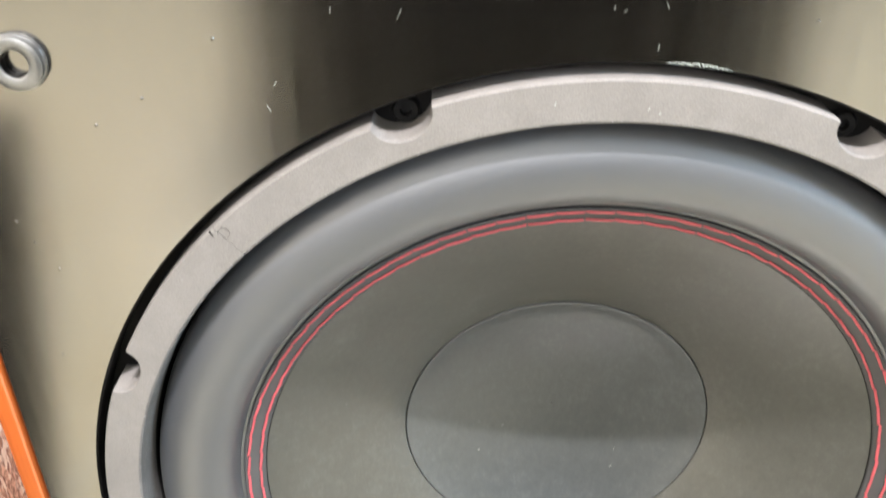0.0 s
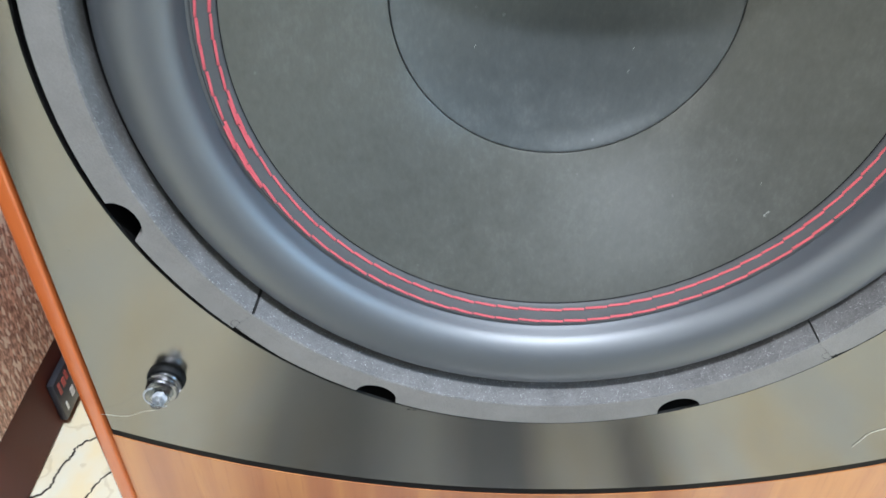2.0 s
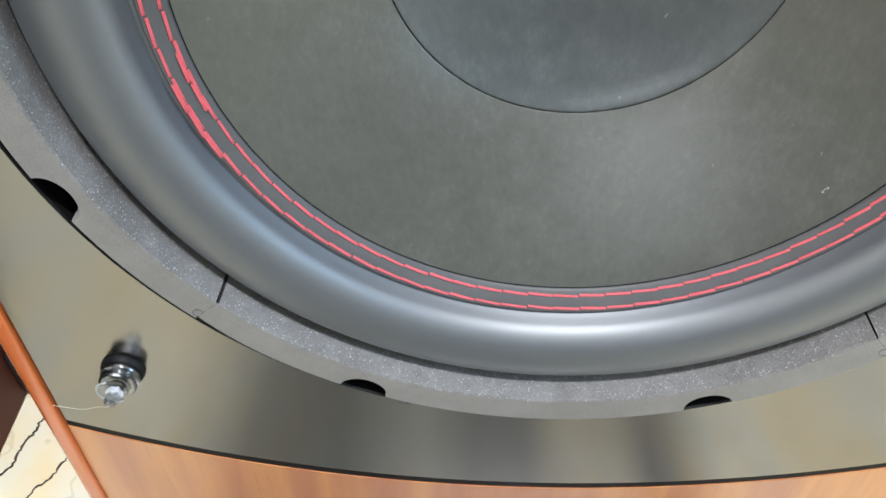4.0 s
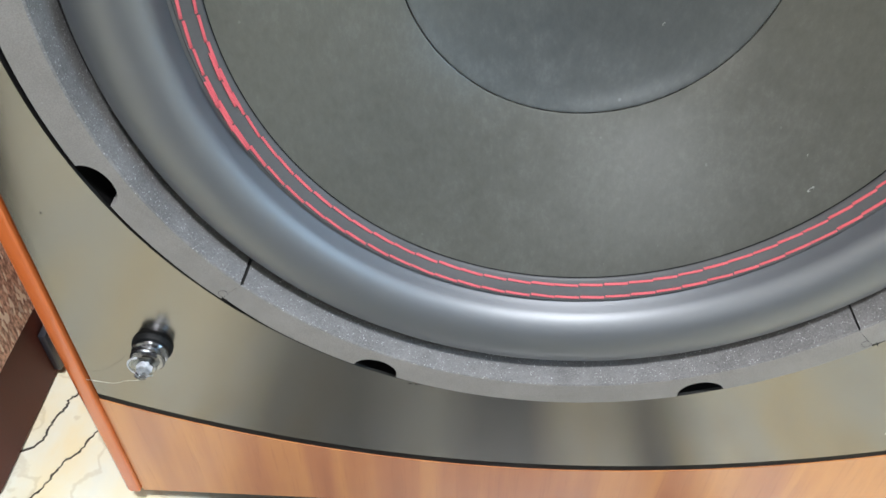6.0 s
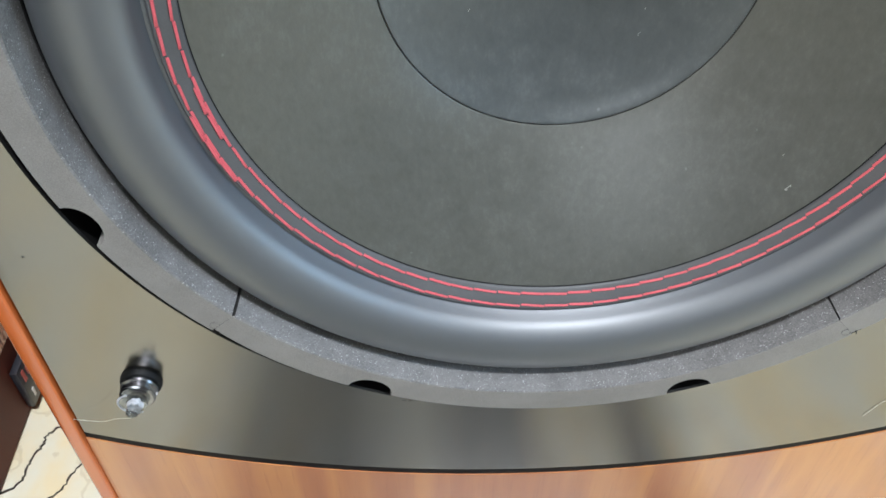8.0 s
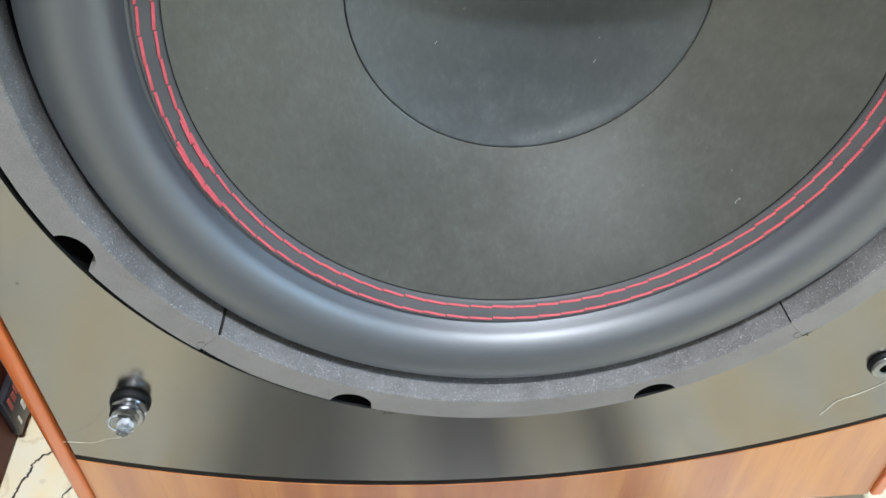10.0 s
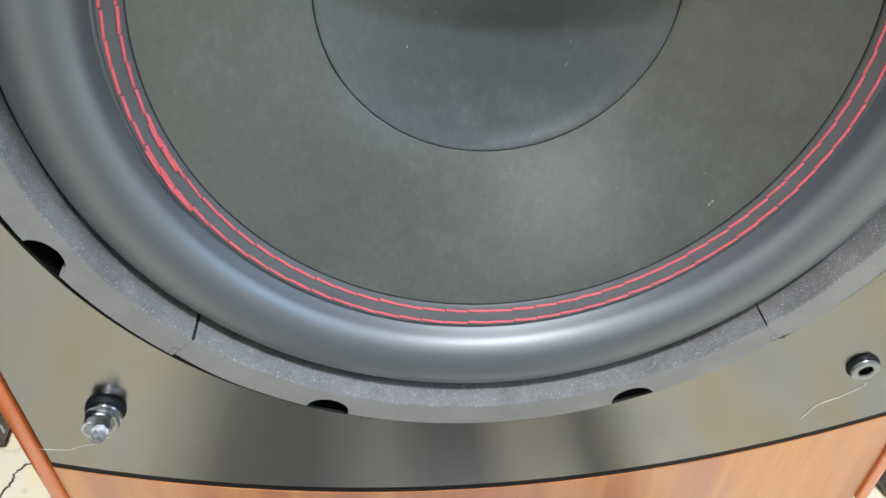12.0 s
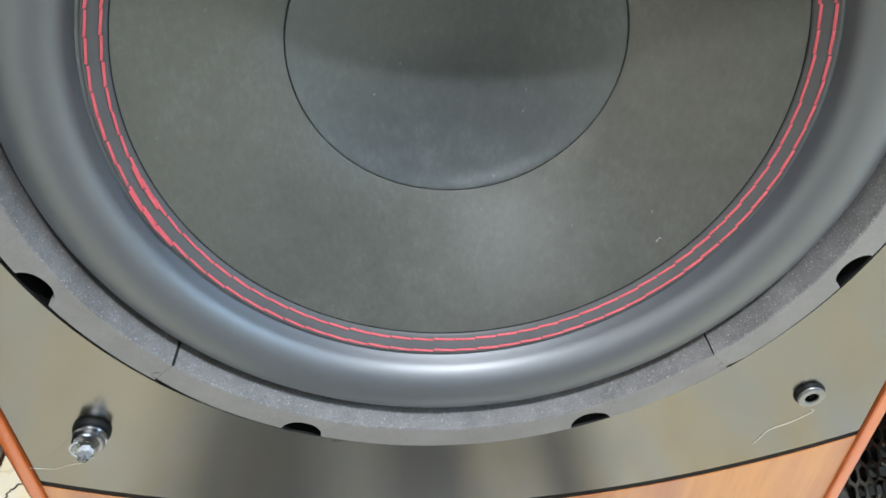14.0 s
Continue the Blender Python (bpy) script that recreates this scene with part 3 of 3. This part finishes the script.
def socket(x, z, material, k=0.86, seat=0.0):
    at = (x, 0, z + ZC)
    rows = [(0.0031, 0.003), (0.0031, -0.0040), (0.0035, -0.0044), (0.0054, -0.0044), (0.0059, -0.0039), (0.0059, -0.0030), (0.0052, -0.0026),
            (0.0054, -0.0021), (0.0061, -0.0018), (0.0063, -0.0010), (0.0062, 0.0)]
    ob = part("cover_socket", lathe([(r * k, d * 0.72) for r, d in rows], 40, False, at), material, speaker, "plated ring socket")
    part("socket_bore", lathe([(0.0030 * k, -0.0024), (0.0030 * k, 0.004), (0.0001, 0.004)], 20, False, at), BORE, ob, "dark metal bore of the socket")
    if seat:
        part("socket_seat", lathe([(0.0058 * k, -0.0016), (seat - 0.0005, -0.0015), (seat, -0.0009), (seat + 0.0002, 0.0)], 40, False, at), BLACK, ob, "black rubber seat")
    return ob


socket(*PEG_R, GREY_RING, 0.95, 0.0063)
socket(-0.1464, 0.1600, GREY_RING, 1.15)
socket(0.1454, 0.1602, GREY_RING)
px, pz = PEG_L
at = (px, 0, pz + ZC)
left = part("cover_socket", lathe([(0.0030, 0.003), (0.0030, -0.0068), (0.0040, -0.0072), (0.0056, -0.0071), (0.0062, -0.0066), (0.0062, -0.0058), (0.0056, -0.0054), (0.0054, -0.0046),
                                   (0.0058, -0.0043), (0.0065, -0.0040), (0.0066, -0.0032), (0.0060, -0.0027), (0.0058, 0.0)], 48, False, at), GUNMETAL, speaker, "dark plated two-lipped ring socket")
part("socket_seat", lathe([(0.0058, -0.0021), (0.0068, -0.0020), (0.0072, -0.0014), (0.0074, 0.0)], 48, False, at), BLACK, left, "black rubber seat")


def broken_disc(x, z, radius, depth, thick, seed):
    """A thin disc with a chipped, uneven rim."""
    r_of = random.Random(seed)
    chips = [r_of.uniform(0.84, 1.02) for _ in range(14)]
    bm = lathe([(0.0001, -thick), (0.80, -thick), (0.97, -thick * 0.8), (1.0, -thick * 0.4), (0.96, 0.0), (0.0001, 0.0)], 42, False)
    for v in bm.verts:
        r, a = math.hypot(v.co.x, v.co.z), math.atan2(v.co.z, v.co.x)
        if r > 0.5:
            u = (a / (2 * math.pi) % 1) * 14
            w = chips[int(u) % 14] * (1 - u % 1) + chips[(int(u) + 1) % 14] * (u % 1)
            r *= w
        v.co = Vector((x + radius * r * math.cos(a), v.co.y - depth, z + ZC + radius * r * math.sin(a)))
    return bm


part("peg_flange", broken_disc(px - 0.0010, pz - 0.0006, 0.0056, 0.0082, 0.0010, 4), CLEAR, left, "clear plastic flange of a broken peg")
part("peg_rim", lathe([(0.0049, -0.0094), (0.0053, -0.0096), (0.0056, -0.0092), (0.0053, -0.0089)], 40, True, (px - 0.0010, 0, pz + ZC - 0.0006), [radians(100 + 5 * k) for k in range(40)]), FROSTED, left, "whitened chipped rim")
peg = lathe([(0.0001, -0.0146), (0.0013, -0.0145), (0.0020, -0.0139), (0.0024, -0.0128), (0.0024, -0.0094), (0.0001, -0.0094)], 22, False, at)
for v in peg.verts:
    v.co.x += 0.0004 * math.sin(v.co.y * 900 + v.co.z * 300)
part("peg_stub", peg, CLEAR, left, "clear plastic stub")
collar = lathe([(0.0001, -0.0118), (0.0019, -0.0117), (0.0025, -0.0113), (0.0027, -0.0105), (0.0025, -0.0093), (0.0001, -0.0093)], 22, False, (px + 0.0002, 0, pz + ZC + 0.0004))
for v in collar.verts:
    v.co += Vector((0.0003 * math.sin(v.co.z * 2300), 0.0003 * math.sin(v.co.x * 2900), 0))
part("peg_break", collar, FROSTED, left, "white broken plastic at the root of the stub")
part("glue_strand", tube(smooth_path([(px - 0.001, -0.0145, pz + ZC - 0.0015), (px - 0.008, -0.0105, pz + ZC - 0.0075), (px - 0.016, -0.0065, pz + ZC - 0.0150),
                                      (px - 0.023, -0.0032, pz + ZC - 0.0192), (px - 0.0298, -0.0018, pz + ZC - 0.0200)]), 0.00008, 5), HAIR, left, "thin pale strand of glue")
gx, gz = PEG_R
part("glue_strand", tube(smooth_path([(gx + 0.0035, -0.0012, gz + ZC - 0.0094), (gx + 0.0052, -0.0003, gz + ZC - 0.0126), (gx - 0.0028, -0.0003, gz + ZC - 0.0191),
                                      (gx - 0.0108, -0.0003, gz + ZC - 0.0235), (gx - 0.0134, -0.0003, gz + ZC - 0.0284), (gx - 0.0155, -0.0003, gz + ZC - 0.0329)], 4), 0.00012, 5), HAIR, panel, "thin pale strand of glue")
for mx, mz in ((-0.058, -0.147), (-0.0530, -0.1508), (-0.0455, -0.1514), (-0.0505, -0.1512)):
    part("lacquer_mark", box(mx - 0.0007, mx + 0.0007, -0.0001, 0.0004, mz - 0.00022 + ZC, mz + 0.00022 + ZC), SEAM, panel, "small dark mark on the panel")
for mx, mz in ((-0.159, 0.115), (-0.1556, 0.1085), (-0.1507, 0.0998), (-0.150, 0.020), (-0.157, 0.070), (-0.1655, -0.070), (-0.118, 0.150), (-0.098, 0.165), (0.048, 0.168), (-0.131, 0.143)):
    pimple = bmesh.new()
    bmesh.ops.create_icosphere(pimple, subdivisions=2, radius=1, matrix=Matrix.Translation((mx, 0, mz + ZC)) @ Matrix.Diagonal((0.0005, 0.00022, 0.0006, 1)))
    part("lacquer_pimple", pimple, BAFFLE, panel, "small bump in the lacquer")
# chipped lacquer along the top of the opening
chip = bmesh.new()
for k in range(75):
    a = radians(85.3 - 6.0 * k / 74 + rng.uniform(-0.06, 0.06))
    edge = 0.35 + 0.65 * math.sin(math.pi * k / 74)
    r = 0.1585 + rng.uniform(0.0, 0.0008) * edge
    w, h = rng.uniform(0.00012, 0.00034), rng.uniform(0.00010, 0.00030) * edge
    bmesh.ops.create_icosphere(chip, subdivisions=1, radius=1, matrix=Matrix.Translation((r * math.cos(a), -0.00004, r * math.sin(a) + ZC)) @ Matrix.Diagonal((w, 0.0001, h, 1)))
part("lacquer_chip", chip, CHIP, panel, "pale chips along the edge of the opening")

# short pale scratches above the opening
SCRATCHES = [(-0.0525, 0.1706, 0.0021, 0.25), (-0.0841, 0.1535, 0.0016, 0.3), (-0.0863, 0.1472, 0.0022, -0.2), (-0.0690, 0.1716, 0.0016, 0.1),
             (-0.0011, 0.1716, 0.0011, 0.2), (0.0015, 0.1708, 0.0009, 0.4), (0.0105, 0.1620, 0.0018, 0.05), (0.0115, 0.1721, 0.0016, -0.2)]
FLECKS = [(-0.0143, 0.1487, 0.0016), (0.0091, 0.1472, 0.0012), (0.0120, 0.1460, 0.0007)]
for sx, sz, length, lean in SCRATCHES:
    part("scratch", tube([(sx - lean * length, 0.00002, sz + ZC - length / 2), (sx, -0.00004, sz + ZC), (sx + lean * length, 0.00002, sz + ZC + length / 2)], 0.00007, 4), CHIP, panel, "short pale scratch in the lacquer")
for sx, sz, length in FLECKS:
    part("fleck", tube([(sx - 0.0001, -0.00305, sz + ZC - length / 2), (sx + 0.0002, -0.00312, sz + ZC + length / 2)], 0.00008, 4), CHIP, woofer, "pale fleck on the foam ring")

# ---- neighbouring things ----
brown = thing("brown_speaker", -0.39, 0.10, 0, "brown speaker with glittering cloth side on marble floor", "speaker")
BX = -0.2475
part("body", box(-0.53, BX, 0.0, 0.36, 0.0, 0.335, 0.0025), BROWN, brown)
# unseen black block, sloped to darken the reflection along the panel's left edge
front = box(-0.53, BX - 0.0005, -0.070, -0.0005, 0.0, 0.333)
for v in front.verts:
    if v.co.y < -0.01:
        v.co.y -= 0.36 * v.co.z
bevel_all(front, 0.003, 2)
part("side_dark_block", front, BLACK_BLOCK, brown, "unseen matt black sloping block, added for a dark reflection")
cloth = box(BX - 0.001, BX + 0.0015, 0.003, 0.352, 0.047, 0.330, 0.001)
part("cloth", cloth, CLOTH, brown, "glittering brown cloth")
plate = part("badge", box(BX + 0.0002, BX + 0.0042, 0.0705, 0.122, 0.005, 0.0330, 0.0009), PLATE, brown, "small black plate with unreadable red and white marks")
for k in range(10):
    y = 0.0735 + 0.0046 * k
    part("red_mark", box(BX + 0.0041, BX + 0.0045, y, y + 0.0024 + 0.0008 * (k % 2), 0.0225 + 0.0008 * (k % 3), 0.0300 - 0.0012 * (k % 2)), RED_INK, plate)
for k in range(6):
    y = 0.0745 + 0.0075 * k
    part("white_mark", box(BX + 0.0041, BX + 0.0045, y, y + 0.0016 + 0.0022 * (k % 2), 0.0095 + 0.002 * (k % 2), 0.0150 + 0.0025 * (k % 3)), WHITE_INK, plate)

black = thing("black_speaker", 0.33, 0.12, 0, "black speaker with honeycomb steel grille on marble floor", "speaker")
GX = 0.2035
part("body", box(GX + 0.0055, 0.47, 0.006, 0.30, 0.004, 0.62, 0.004), BLACK, black)


def honeycomb():
    """A sheet of steel with rows of six-sided holes, facing -x."""
    bm = bmesh.new()
    pitch, hole = 0.0096, 0.0043
    cell = pitch / math.sqrt(3)
    for row in range(30):
        for col in range(20):
            y = 0.004 + pitch * (col + 0.5 * (row % 2))
            z = 0.016 + pitch * 0.866 * row
            rings = []
            for r, x in ((cell, GX), (hole, GX), (hole, GX + 0.0034), (cell, GX + 0.0034)):
                rings.append([bm.verts.new((x, y + r * math.sin(math.pi / 3 * k), z + r * math.cos(math.pi / 3 * k))) for k in range(6)])
            for p, q in zip(rings, rings[1:]):
                for k in range(6):
                    bm.faces.new((p[k], p[(k + 1) % 6], q[(k + 1) % 6], q[k]))
    bmesh.ops.remove_doubles(bm, verts=bm.verts, dist=0.00002)
    return part("grille", bm, GRILLE, black, "black honeycomb steel grille", angle=20)


honeycomb()
part("bottom_rail", tube(smooth_path([(GX + 0.010, 0.18, 0.0058), (GX + 0.001, 0.12, 0.0058), (GX - 0.0005, 0.06, 0.0058), (GX, 0.022, 0.0058), (GX + 0.005, 0.006, 0.0058), (GX + 0.022, -0.003, 0.0058), (GX + 0.06, -0.004, 0.0058)]), 0.0057, 14), RAIL, black,
     "worn grey rounded rail")

# unseen block, added so that the front panel mirrors something dark
opposite = thing("opposite_dark_block", 0.05, -0.96, 0, "unseen dark block, added opposite for the front panel's dark reflection", "cabinet")
part("body", box(-0.27, 0.37, -1.2, -0.73, 0.0, 0.42, 0.006), DARK_BLOCK, opposite)
part("top", box(-0.28, 0.38, -1.21, -0.72, 0.421, 0.44, 0.003), DARK_BLOCK, opposite)
